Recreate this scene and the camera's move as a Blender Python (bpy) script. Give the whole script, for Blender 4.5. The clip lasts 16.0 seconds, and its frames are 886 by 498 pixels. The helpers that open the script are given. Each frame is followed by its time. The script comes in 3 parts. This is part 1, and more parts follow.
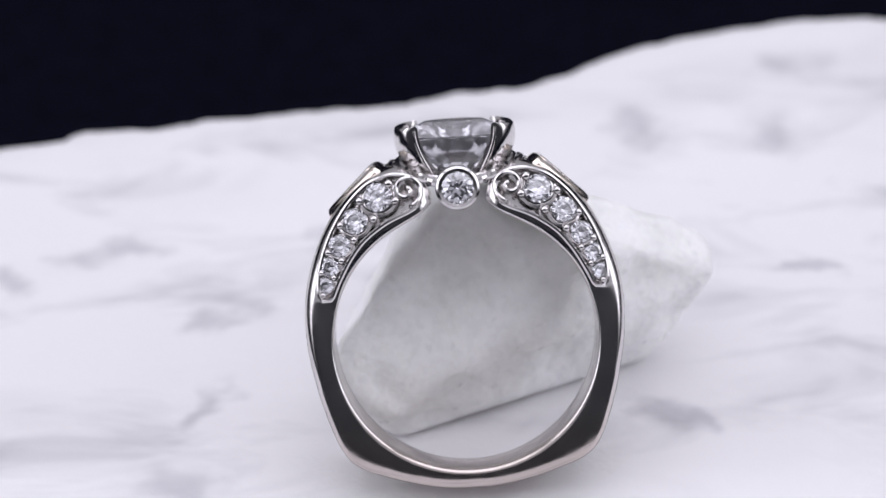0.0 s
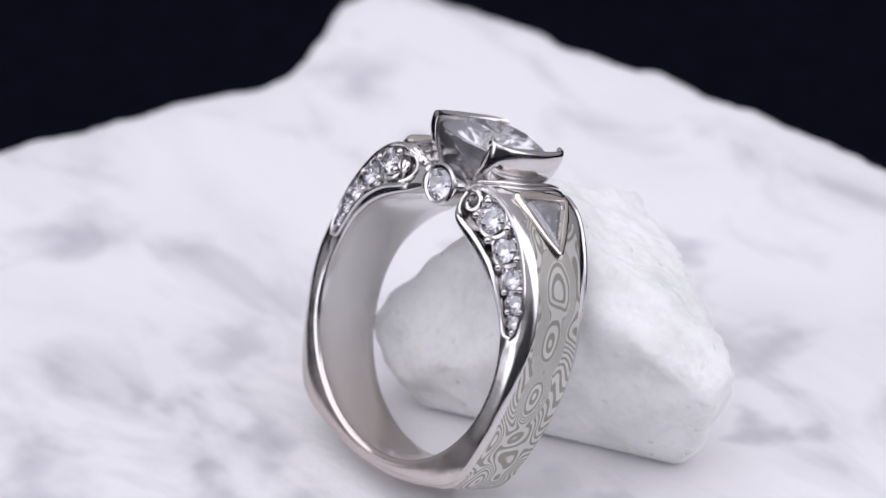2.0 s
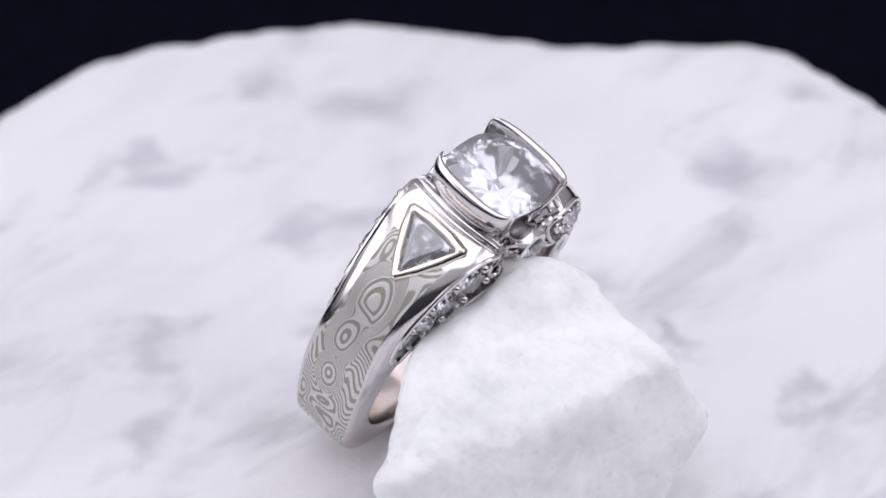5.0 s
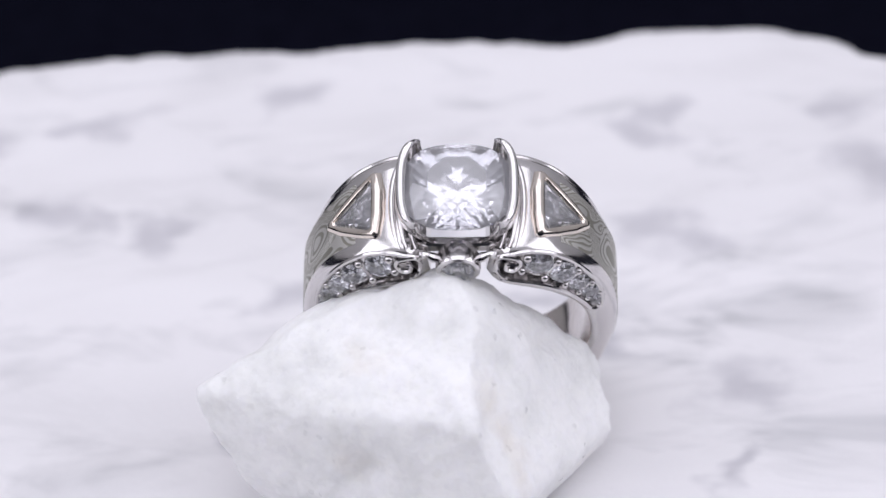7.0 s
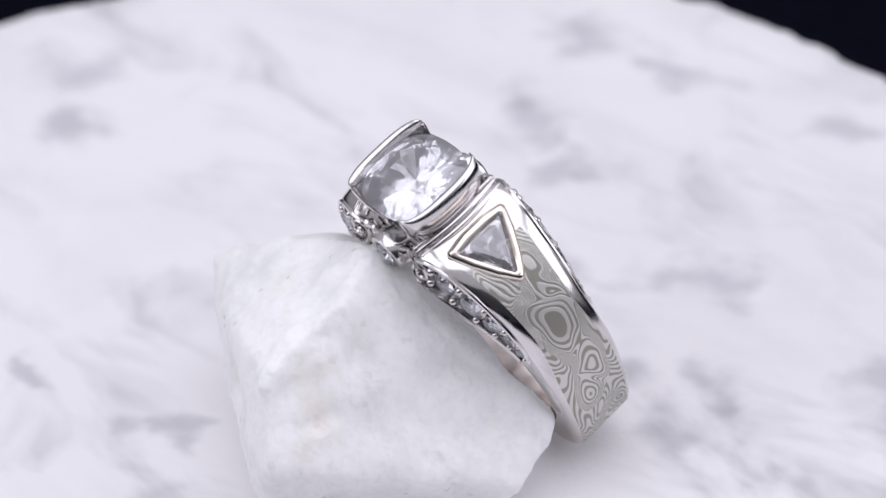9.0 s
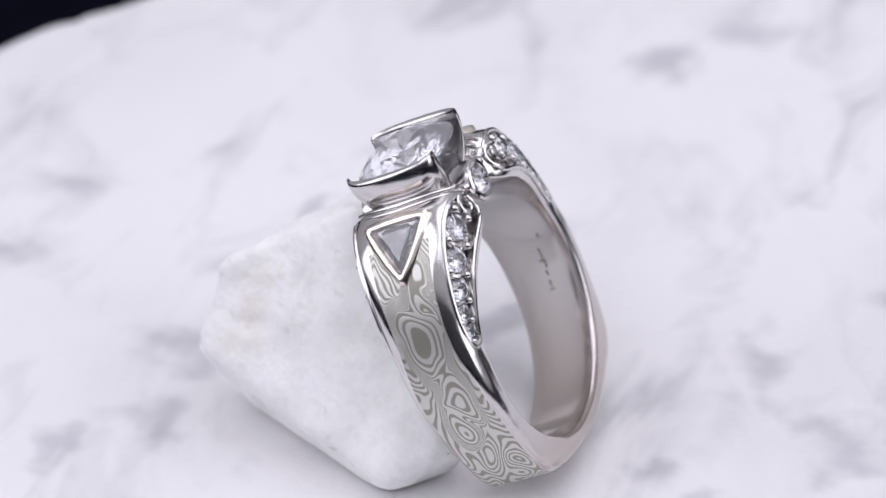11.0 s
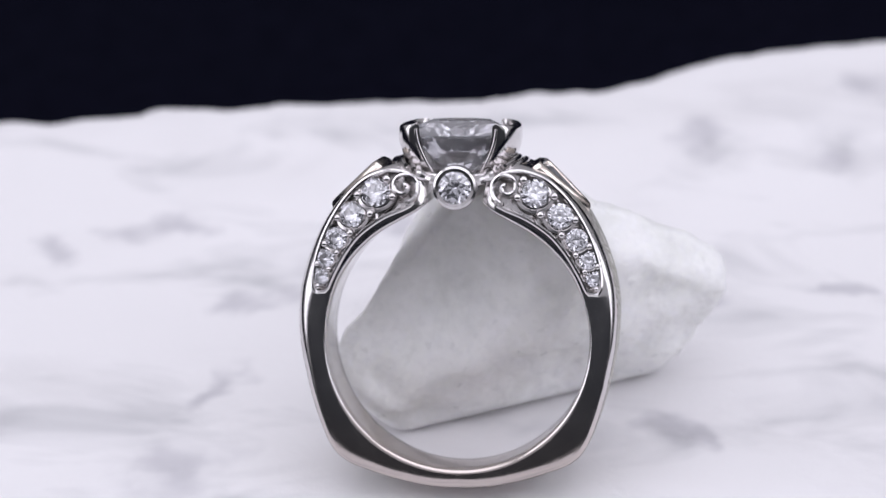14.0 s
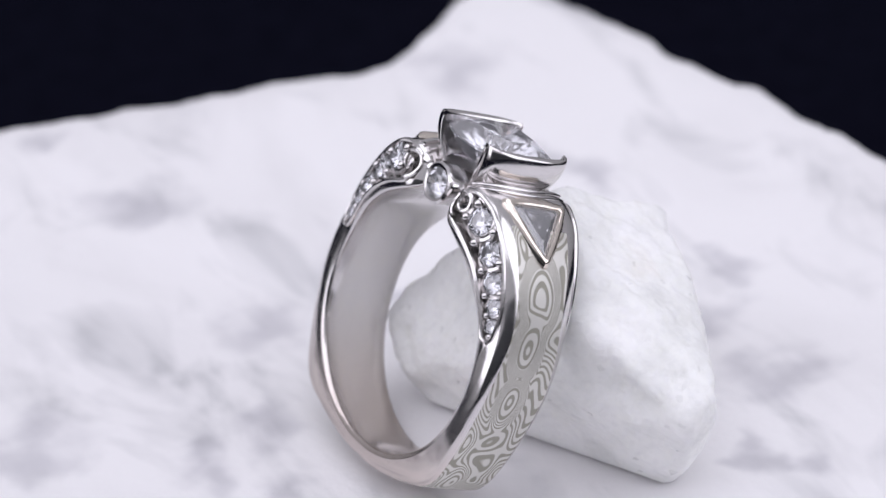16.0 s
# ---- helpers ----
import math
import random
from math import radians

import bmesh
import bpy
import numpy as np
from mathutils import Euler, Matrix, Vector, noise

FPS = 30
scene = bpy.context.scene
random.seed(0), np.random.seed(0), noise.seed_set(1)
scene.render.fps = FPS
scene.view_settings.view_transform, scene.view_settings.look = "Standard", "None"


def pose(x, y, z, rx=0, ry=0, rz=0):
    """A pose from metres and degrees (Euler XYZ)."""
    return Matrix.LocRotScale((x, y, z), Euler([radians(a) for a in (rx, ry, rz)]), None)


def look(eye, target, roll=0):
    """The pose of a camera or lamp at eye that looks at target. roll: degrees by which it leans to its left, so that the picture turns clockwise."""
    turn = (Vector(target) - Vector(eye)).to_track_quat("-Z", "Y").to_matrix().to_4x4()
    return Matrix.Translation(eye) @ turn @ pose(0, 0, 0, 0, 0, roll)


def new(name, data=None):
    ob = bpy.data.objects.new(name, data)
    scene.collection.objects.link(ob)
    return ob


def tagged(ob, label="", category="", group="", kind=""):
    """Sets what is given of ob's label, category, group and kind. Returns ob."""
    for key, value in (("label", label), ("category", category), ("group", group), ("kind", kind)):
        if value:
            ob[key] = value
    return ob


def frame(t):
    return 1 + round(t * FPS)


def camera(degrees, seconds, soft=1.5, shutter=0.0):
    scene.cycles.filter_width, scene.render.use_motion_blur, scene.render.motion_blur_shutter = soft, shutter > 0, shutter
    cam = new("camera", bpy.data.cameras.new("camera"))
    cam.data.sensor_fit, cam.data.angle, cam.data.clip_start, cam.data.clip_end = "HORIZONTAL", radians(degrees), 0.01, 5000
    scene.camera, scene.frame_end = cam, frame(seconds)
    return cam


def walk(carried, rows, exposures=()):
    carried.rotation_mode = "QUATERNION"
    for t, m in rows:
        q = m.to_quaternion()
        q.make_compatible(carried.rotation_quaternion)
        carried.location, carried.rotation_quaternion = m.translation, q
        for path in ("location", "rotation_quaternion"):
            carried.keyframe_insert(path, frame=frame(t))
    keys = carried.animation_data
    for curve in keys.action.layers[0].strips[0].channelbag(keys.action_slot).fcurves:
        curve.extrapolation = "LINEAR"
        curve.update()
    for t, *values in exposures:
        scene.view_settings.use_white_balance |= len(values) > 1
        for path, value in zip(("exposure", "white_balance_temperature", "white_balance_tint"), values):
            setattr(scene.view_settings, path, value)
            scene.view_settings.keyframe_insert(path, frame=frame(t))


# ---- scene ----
MM = 0.001


# ---- camera: fixed, looking down on a slowly turning stone ----
cam = camera(14.854, 16.0, soft=1.4)
EYE = Vector((-0.00111, -0.187, 0.13034))
PITCH = radians(31.882)
VIEW = look(EYE, EYE + Vector((0, math.cos(PITCH), -math.sin(PITCH))), -2.32)
cam.data.dof.use_dof, cam.data.dof.focus_distance, cam.data.dof.aperture_fstop = True, 0.216, 38
walk(cam, [(0.0, VIEW), (16.0, VIEW)])


def turn_at(t):
    """Turn of the stone about the vertical at t seconds, in degrees."""
    return -math.degrees(0.45108 * t + 0.00049095 * t * t)


# ---- world and lamps ----
world = bpy.data.worlds.new("world")
scene.world = world
world.use_nodes = True
wt = world.node_tree
wc, ws = wt.nodes.new("ShaderNodeTexCoord"), wt.nodes.new("ShaderNodeSeparateXYZ")
wr = wt.nodes.new("ShaderNodeValToRGB")
wt.links.new(wc.outputs["Generated"], ws.inputs[0])
wt.links.new(ws.outputs["Z"], wr.inputs[0])
wt.links.new(wr.outputs[0], wt.nodes["Background"].inputs[0])
wr.color_ramp.elements[0].position, wr.color_ramp.elements[0].color = 0.0, (0.43, 0.42, 0.46, 1)
wr.color_ramp.elements[1].position, wr.color_ramp.elements[1].color = 0.95, (0.90, 0.89, 1.0, 1)
wt.nodes["Background"].inputs[1].default_value = 0.62
scene.view_settings.exposure = 0.0


def softbox(name, eye, target, w, h, watts, colour=(1, 1, 1)):
    data = bpy.data.lights.new(name, "AREA")
    data.shape, data.size, data.size_y, data.energy, data.color = "RECTANGLE", w, h, watts, colour
    ob = new(name, data)
    ob.matrix_world = look(eye, target)
    return ob


COOL = (0.905, 0.892, 1.0)
softbox("softbox_above", (0, -0.08, 0.52), (0, -0.04, 0), 0.62, 0.68, 1.72, COOL)
softbox("softbox_side", (-0.42, -0.12, 0.24), (0, 0, 0), 0.36, 0.40, 0.75, COOL)
softbox("softbox_side", (0.42, -0.12, 0.24), (0, 0, 0), 0.36, 0.40, 0.75, COOL)


# ---- materials ----
def material(name):
    m = bpy.data.materials.new(name)
    m.use_nodes = True
    nt = m.node_tree
    return m, nt, nt.nodes["Principled BSDF"]


def node(nt, kind, **values):
    n = nt.nodes.new(kind)
    for key, v in values.items():
        n.inputs[key.replace("_", " ")].default_value = v
    return n


def ramp(nt, src, stops):
    r = nt.nodes.new("ShaderNodeValToRGB")
    while len(r.color_ramp.elements) < len(stops):
        r.color_ramp.elements.new(0.5)
    for e, (pos, c) in zip(r.color_ramp.elements, stops):
        e.position = pos
        e.color = (c, c, c, 1) if isinstance(c, (int, float)) else (*c, 1)
    nt.links.new(src, r.inputs[0])
    return r.outputs[0]


def coords(nt, scale=(1, 1, 1), turn=(0, 0, 0)):
    tc = nt.nodes.new("ShaderNodeTexCoord")
    mp = nt.nodes.new("ShaderNodeMapping")
    mp.inputs["Scale"].default_value = scale
    mp.inputs["Rotation"].default_value = turn
    nt.links.new(tc.outputs["Object"], mp.inputs["Vector"])
    return mp.outputs[0]


def bump(nt, bsdf, src, strength, distance):
    b = node(nt, "ShaderNodeBump", Strength=strength, Distance=distance)
    nt.links.new(src, b.inputs["Height"])
    nt.links.new(b.outputs[0], bsdf.inputs["Normal"])


def mixc(nt, fac, a, b, blend="MIX"):
    m = nt.nodes.new("ShaderNodeMix")
    m.data_type, m.blend_type = "RGBA", blend
    for sock, v in ((m.inputs["Factor"], fac), (m.inputs["A"], a), (m.inputs["B"], b)):
        if hasattr(v, "is_linked"):
            nt.links.new(v, sock)
        else:
            sock.default_value = v if isinstance(v, (int, float)) else (*v, 1)
    return m.outputs["Result"]


def maths(nt, op, a, b):
    n = nt.nodes.new("ShaderNodeMath")
    n.operation = op
    for socket, value in ((n.inputs[0], a), (n.inputs[1], b)):
        if isinstance(value, (int, float)):
            socket.default_value = value
        else:
            nt.links.new(value, socket)
    return n.outputs[0]


def metal(name, colour, rough, grain=0.04, base_tint=None):
    m, nt, b = material(name)
    b.inputs["Base Color"].default_value = (*colour, 1)
    b.inputs["Metallic"].default_value = 1
    n = node(nt, "ShaderNodeTexNoise", Scale=900.0, Detail=3.0)
    nt.links.new(coords(nt), n.inputs["Vector"])
    nt.links.new(ramp(nt, n.outputs[0], [(0.3, max(rough - grain, 0.02)), (0.7, rough + grain)]), b.inputs["Roughness"])
    if base_tint:
        # warmer and darker towards the base of the shank
        split = nt.nodes.new("ShaderNodeSeparateXYZ")
        nt.links.new(coords(nt), split.inputs[0])
        low = node(nt, "ShaderNodeMapRange")
        low.interpolation_type = "SMOOTHSTEP"
        low.inputs["From Min"].default_value, low.inputs["From Max"].default_value = -1 * MM, -9 * MM
        nt.links.new(split.outputs["Z"], low.inputs["Value"])
        nt.links.new(mixc(nt, low.outputs[0], colour, base_tint), b.inputs["Base Color"])
    wave = node(nt, "ShaderNodeTexNoise", Scale=330.0, Detail=2.0, Roughness=0.4)
    nt.links.new(coords(nt), wave.inputs["Vector"])
    bump(nt, b, wave.outputs[0], 0.11, 0.0004)
    return m


# Grey flecks of the slab: place and radius in millimetres.
FLECKS = [(61, -7, 2.1), (54, -1, 1.4), (25, 19, 1.0), (13, 16, 1.1), (14, -17, 1.6), (30, -30, 1.8), (4, -25, 1.8), (-7, -17, 1.3), (-8.5, -10, 1.7), (38, -40, 1.8), (29, -43, 1.5),
          (14, 41, 1.6), (23.5, 37.5, 1.5), (-25, 25, 1.3), (-32, 23, 1.2), (-17, 16, 1.3), (-18, 5, 1), (14, 1, 1.1), (-19, -4, 2), (14, -46, 1.8), (-14, -42, 1.5), (-28, -43, 1.8),
          (24, -26, 1.6), (-53, -6, 1.2), (-2, -12, 1.3), (-44, 25, 2), (-6.5, 27.5, 1.4), (6, 22, 2), (-40, -5, 2), (-14, -25, 2), (-31, -34, 2.6), (26, 48, 1.8), (-4, 22, 1.6)]


def flecks(nt):
    """0 to 1: how much of a fleck lies at each place."""
    at = coords(nt)
    n = node(nt, "ShaderNodeTexNoise", Scale=140.0, Detail=3.0, Roughness=0.5)
    nt.links.new(at, n.inputs["Vector"])
    warp = nt.nodes.new("ShaderNodeVectorMath")
    warp.operation = "MULTIPLY_ADD"
    warp.inputs[1].default_value = (0.016, 0.012, 0.0)
    nt.links.new(n.outputs["Color"], warp.inputs[0])
    nt.links.new(at, warp.inputs[2])
    total = None
    for i, (x, y, r) in enumerate(FLECKS):
        d = nt.nodes.new("ShaderNodeVectorMath")
        d.operation = "DISTANCE"
        d.inputs[1].default_value = ((x + 8) * MM, (y + 6) * MM, -0.65 * MM)
        nt.links.new(warp.outputs[0], d.inputs[0])
        f = node(nt, "ShaderNodeMapRange")
        f.interpolation_type = "SMOOTHERSTEP"
        f.inputs["From Min"].default_value = 2.7 * r * MM
        f.inputs["From Max"].default_value = 0.0
        nt.links.new(d.outputs["Value"], f.inputs["Value"])
        if total is None:
            total = f.outputs[0]
        else:
            m = nt.nodes.new("ShaderNodeMath")
            m.operation = "MAXIMUM"
            nt.links.new(total, m.inputs[0])
            nt.links.new(f.outputs[0], m.inputs[1])
            total = m.outputs[0]
    return total


def marble(name, scale, tint, vein, gritty=0.3, contrast=1.0):
    m, nt, b = material(name)
    v = coords(nt, (scale, scale * 1.9, scale * 1.4), (0.2, 0.1, 0.5))
    spots = node(nt, "ShaderNodeTexNoise", Scale=62.0, Detail=3.5, Roughness=0.58, Distortion=0.5)
    nt.links.new(v, spots.inputs["Vector"])
    half = [0.35 * a + 0.65 * c for a, c in zip(vein, tint)]
    patches = ramp(nt, spots.outputs[0], [(0.30, vein), (0.385, half), (0.47, tint), (1.0, tint)])
    wide = node(nt, "ShaderNodeTexNoise", Scale=24.0, Detail=3.0, Roughness=0.5, Distortion=0.4)
    nt.links.new(v, wide.inputs["Vector"])
    cloud = ramp(nt, wide.outputs[0], [(0.36, 0.90), (0.52, 1.0)])
    col = mixc(nt, contrast, patches, cloud, "MULTIPLY")
    w2 = coords(nt, (scale * 0.7, scale * 1.5, scale), (0.0, 0.3, -0.35))
    lines = node(nt, "ShaderNodeTexNoise", Scale=30.0, Detail=7.0, Roughness=0.55, Distortion=1.2)
    nt.links.new(w2, lines.inputs["Vector"])
    vein_line = ramp(nt, lines.outputs[0], [(0.44, 1.0), (0.495, 0.95), (0.507, 0.95), (0.56, 1.0)])
    mask = ramp(nt, wide.outputs[0], [(0.42, 0.9), (0.58, 0.0)])
    col = mixc(nt, mask, col, mixc(nt, 1.0, col, vein_line, "MULTIPLY"))
    col = mixc(nt, flecks(nt), col, mixc(nt, 1.0, col, (0.72, 0.72, 0.745), "MULTIPLY"))
    nt.links.new(col, b.inputs["Base Color"])
    grit = node(nt, "ShaderNodeTexNoise", Scale=1600.0, Detail=4.0, Roughness=0.7)
    nt.links.new(coords(nt), grit.inputs["Vector"])
    bump(nt, b, grit.outputs[0], gritty, 0.0002)
    b.inputs["Roughness"].default_value = 0.55
    b.inputs["Specular IOR Level"].default_value = 0.3
    return m


def broken_stone():
    """Sugary broken face of white marble: crystal grains, faint clouds, a few warm stains."""
    m, nt, b = material("broken_marble")
    at = coords(nt)
    cloud = node(nt, "ShaderNodeTexNoise", Scale=170.0, Detail=5.0, Roughness=0.6, Distortion=0.3)
    stain = node(nt, "ShaderNodeTexNoise", Scale=120.0, Detail=4.0, Roughness=0.55)
    grain = node(nt, "ShaderNodeTexVoronoi", Scale=2600.0)
    fine = node(nt, "ShaderNodeTexNoise", Scale=1100.0, Detail=6.0, Roughness=0.7)
    facets = node(nt, "ShaderNodeTexVoronoi", Scale=1500.0)
    for n in (cloud, stain, grain, fine, facets):
        nt.links.new(at, n.inputs["Vector"])
    col = ramp(nt, cloud.outputs[0], [(0.32, (0.80, 0.805, 0.79)), (0.44, (0.88, 0.885, 0.87)), (0.56, (0.93, 0.93, 0.92))])
    col = mixc(nt, ramp(nt, stain.outputs[0], [(0.60, 0.0), (0.74, 0.6)]), col, (0.84, 0.80, 0.74))
    col = mixc(nt, 0.5, col, ramp(nt, grain.outputs["Color"], [(0.0, 0.90), (0.5, 1.0)]), "MULTIPLY")
    nt.links.new(col, b.inputs["Base Color"])
    height = maths(nt, "ADD", maths(nt, "MULTIPLY", facets.outputs["Distance"], 0.6), fine.outputs[0])
    bump(nt, b, height, 0.4, 0.0003)
    nt.links.new(ramp(nt, grain.outputs["Color"], [(0.05, 0.22), (0.25, 0.6)]), b.inputs["Roughness"])
    b.inputs["Specular IOR Level"].default_value = 0.35
    b.inputs["Subsurface Weight"].default_value = 0.4
    b.inputs["Subsurface Radius"].default_value = (1.0, 1.0, 0.92)
    b.inputs["Subsurface Scale"].default_value = 0.004
    return m


GOLD = metal("white_gold", (0.69, 0.668, 0.665), 0.16, base_tint=(0.61, 0.545, 0.51))
CHAMPAGNE = metal("champagne_gold", (0.80, 0.73, 0.66), 0.16)
DARK = metal("engraved_metal", (0.36, 0.34, 0.32), 0.4)
SLAB = marble("white_marble", 1.0, (0.80, 0.79, 0.80), (0.56, 0.56, 0.575), contrast=0.58)
ROCK = broken_stone()


# Eyes of the inlay's pattern: place, half width and phase of the rings, and how wild they run, in millimetres in the ring's space.
EYES = [(9.3, -0.1, 6.26, 1.4, 0.3, 0.8), (10.13, -0.4, 3.23, 1.3, 0.0, 1.0), (10.17, -0.35, -0.3, 1.15, 0.0, 1.2), (8.37, -0.7, -7.2, 1.0, 0.1, 1.5),
        (-8.98, -0.9, 6.5, 1.3, 0.3, 3.4), (-9.89, 0.25, 4.4, 1.5, 0.1, 3.6), (-10.2, -0.6, 0.6, 1.2, 0.3, 3.4), (-10.0, 0.5, -2.4, 1.0, 0.0, 3.0)]


def mokume_material():
    m, nt, b = material("patterned_gold")
    n = node(nt, "ShaderNodeTexNoise", Scale=330.0, Detail=0.8, Roughness=0.4, Distortion=0.4)
    nt.links.new(coords(nt, (1, 1.1, 0.6), (0.25, 0, 0)), n.inputs["Vector"])
    along = nt.nodes.new("ShaderNodeSeparateXYZ")
    nt.links.new(coords(nt), along.inputs[0])
    field = maths(nt, "ADD", maths(nt, "MULTIPLY", n.outputs[0], 19.0), maths(nt, "MULTIPLY", along.outputs["Z"], 1000.0))
    field = maths(nt, "ADD", field, 30.0)
    sway = maths(nt, "SUBTRACT", n.outputs[0], 0.5)
    at = coords(nt, (0.55, 1, 0.55))
    for x, y, z, r, phase, wild in EYES:
        d = nt.nodes.new("ShaderNodeVectorMath")
        d.operation = "DISTANCE"
        d.inputs[1].default_value = (x * 0.55 * MM, y * MM, z * 0.55 * MM)
        nt.links.new(at, d.inputs[0])
        q = maths(nt, "ADD", maths(nt, "MULTIPLY", d.outputs["Value"], 1 / (r * MM)), maths(nt, "MULTIPLY", sway, wild))
        q = maths(nt, "MAXIMUM", q, 0.0)
        rings = maths(nt, "ADD", maths(nt, "MULTIPLY", q, maths(nt, "ADD", maths(nt, "MULTIPLY", q, 1.8), 1.6)), 30.0 + phase)
        f = node(nt, "ShaderNodeMapRange")
        f.interpolation_type = "SMOOTHSTEP"
        f.inputs["From Min"].default_value, f.inputs["From Max"].default_value = 1.25, 0.72
        nt.links.new(q, f.inputs["Value"])
        field = maths(nt, "ADD", maths(nt, "MULTIPLY", field, maths(nt, "SUBTRACT", 1.0, f.outputs[0])), maths(nt, "MULTIPLY", rings, f.outputs[0]))
    fr = nt.nodes.new("ShaderNodeMath")
    fr.operation = "PINGPONG"
    fr.inputs[1].default_value = 0.5
    nt.links.new(field, fr.inputs[0])
    col = ramp(nt, fr.outputs[0], [(0.17, (0.37, 0.36, 0.31)), (0.28, (0.70, 0.69, 0.655))])
    nt.links.new(col, b.inputs["Base Color"])
    b.inputs["Metallic"].default_value = 1
    nt.links.new(ramp(nt, fr.outputs[0], [(0.2, 0.52), (0.28, 0.46)]), b.inputs["Roughness"])
    bump(nt, b, ramp(nt, fr.outputs[0], [(0.18, 0.0), (0.3, 1.0)]), 0.35, 0.00004)
    return m


MOKUME = mokume_material()


def diamond_material(name, ior, whitening):
    """Clear cut stone; diffuse white mixed in stands in for light it sends back."""
    m, nt, b = material(name)
    nt.nodes.remove(b)
    g = node(nt, "ShaderNodeBsdfGlass", Roughness=0.0, IOR=ior)
    g.inputs["Color"].default_value = (0.985, 0.985, 1.0, 1)
    brightener = node(nt, "ShaderNodeBsdfDiffuse")
    brightener.inputs["Color"].default_value = (0.93, 0.93, 0.95, 1)
    mix = node(nt, "ShaderNodeMixShader", Fac=whitening)
    nt.links.new(g.outputs[0], mix.inputs[1])
    nt.links.new(brightener.outputs[0], mix.inputs[2])
    nt.links.new(mix.outputs[0], nt.nodes["Material Output"].inputs["Surface"])
    return m


DIAMOND = diamond_material("diamond", 2.42, 0.12)
SPARK = diamond_material("small_diamond", 2.42, 0.03)
SIDE_STONE = diamond_material("side_diamond", 2.42, 0.14)


def cloth_material(name, k, blue=2.1):
    m, nt, b = material(name)
    n = node(nt, "ShaderNodeTexNoise", Scale=400.0, Detail=4.0)
    nt.links.new(coords(nt), n.inputs["Vector"])
    nt.links.new(ramp(nt, n.outputs[0], [(0.3, (0.0028 * k, 0.0030 * k, 0.0029 * blue * k)), (0.7, (0.0040 * k, 0.0042 * k, 0.0041 * blue * k))]), b.inputs["Base Color"])
    b.inputs["Roughness"].default_value = 0.95
    b.inputs["Specular IOR Level"].default_value = 0.0
    return m


CLOTH = cloth_material("black_cloth", 1.15)
FLAG_GREY = cloth_material("dark_grey_cloth", 20.0, 1.1)


# ---- mesh helpers (millimetres in, metres out) ----
def finish(name, bm, mat, sharp=32):
    bmesh.ops.recalc_face_normals(bm, faces=bm.faces)
    bmesh.ops.scale(bm, vec=(MM, MM, MM), verts=bm.verts)
    me = bpy.data.meshes.new(name)
    bm.to_mesh(me)
    bm.free()
    me.materials.append(mat)
    if sharp:
        me.polygons.foreach_set("use_smooth", [True] * len(me.polygons))
        me.set_sharp_from_angle(angle=radians(sharp))
    return me


def part(name, bm, mat, parent, label="", sharp=32):
    me = bm if isinstance(bm, bpy.types.Mesh) else finish(name, bm, mat, sharp)
    ob = new(name, me)
    ob.parent = parent
    return tagged(ob, label)


def loft(bm, loops, close_u=False, close_v=True, caps=True):
    """Skin over loops of points; close_u joins last loop to first, close_v closes each loop."""
    rows = [[bm.verts.new(p) for p in lp] for lp in loops]
    n = len(rows[0])
    for i in range(len(rows) - (0 if close_u else 1)):
        a, b = rows[i], rows[(i + 1) % len(rows)]
        for j in range(n - (0 if close_v else 1)):
            bm.faces.new((a[j], a[(j + 1) % n], b[(j + 1) % n], b[j]))
    if caps and close_v and not close_u:
        bm.faces.new(rows[0])
        bm.faces.new(rows[-1])
    return rows


def tube(bm, path, radius, sides=8, closed=False):
    """A round wire along a path; radius is a number or one for each point."""
    path = [Vector(p) for p in path]
    n = len(path)
    loops, up = [], None
    for i, p in enumerate(path):
        a = path[(i - 1) % n] if closed or i else p
        b = path[(i + 1) % n] if closed or i < n - 1 else p
        d = (b - a).normalized()
        if up is None:
            up = d.orthogonal().normalized()
        up = (up - d * up.dot(d)).normalized()
        side = d.cross(up)
        r = radius[i] if isinstance(radius, (list, tuple)) else radius
        loops.append([p + r * (math.cos(k * math.tau / sides) * up + math.sin(k * math.tau / sides) * side) for k in range(sides)])
    loft(bm, loops, close_u=closed)


def curve_at(table, x):
    """Smooth reading of a table of (x, value), without overshoot between rows."""
    if x <= table[0][0]:
        return table[0][1]
    n = len(table) - 1
    for i in range(n):
        (x0, y0), (x1, y1) = table[i], table[i + 1]
        if x <= x1:
            d = (y1 - y0) / (x1 - x0)
            before = (y0 - table[i - 1][1]) / (x0 - table[i - 1][0]) if i else d
            after = (table[i + 2][1] - y1) / (table[i + 2][0] - x1) if i + 2 <= n else d
            m0 = 0 if before * d <= 0 else 2 * before * d / (before + d)
            m1 = 0 if after * d <= 0 else 2 * after * d / (after + d)
            k, h = (x - x0) / (x1 - x0), x1 - x0
            return y0 * (1 + 2 * k) * (1 - k) ** 2 + m0 * h * k * (1 - k) ** 2 + y1 * k * k * (3 - 2 * k) + m1 * h * k * k * (k - 1)
    return table[-1][1]


def revolve(bm, profile, axis_pose, sides=32):
    """Turned solid: profile of (radius, height) closed into a ring."""
    loops = []
    for k in range(sides):
        a = k * math.tau / sides
        loops.append([axis_pose @ Vector((r * math.cos(a), r * math.sin(a), h)) for r, h in profile])
    loft(bm, loops, close_u=True)


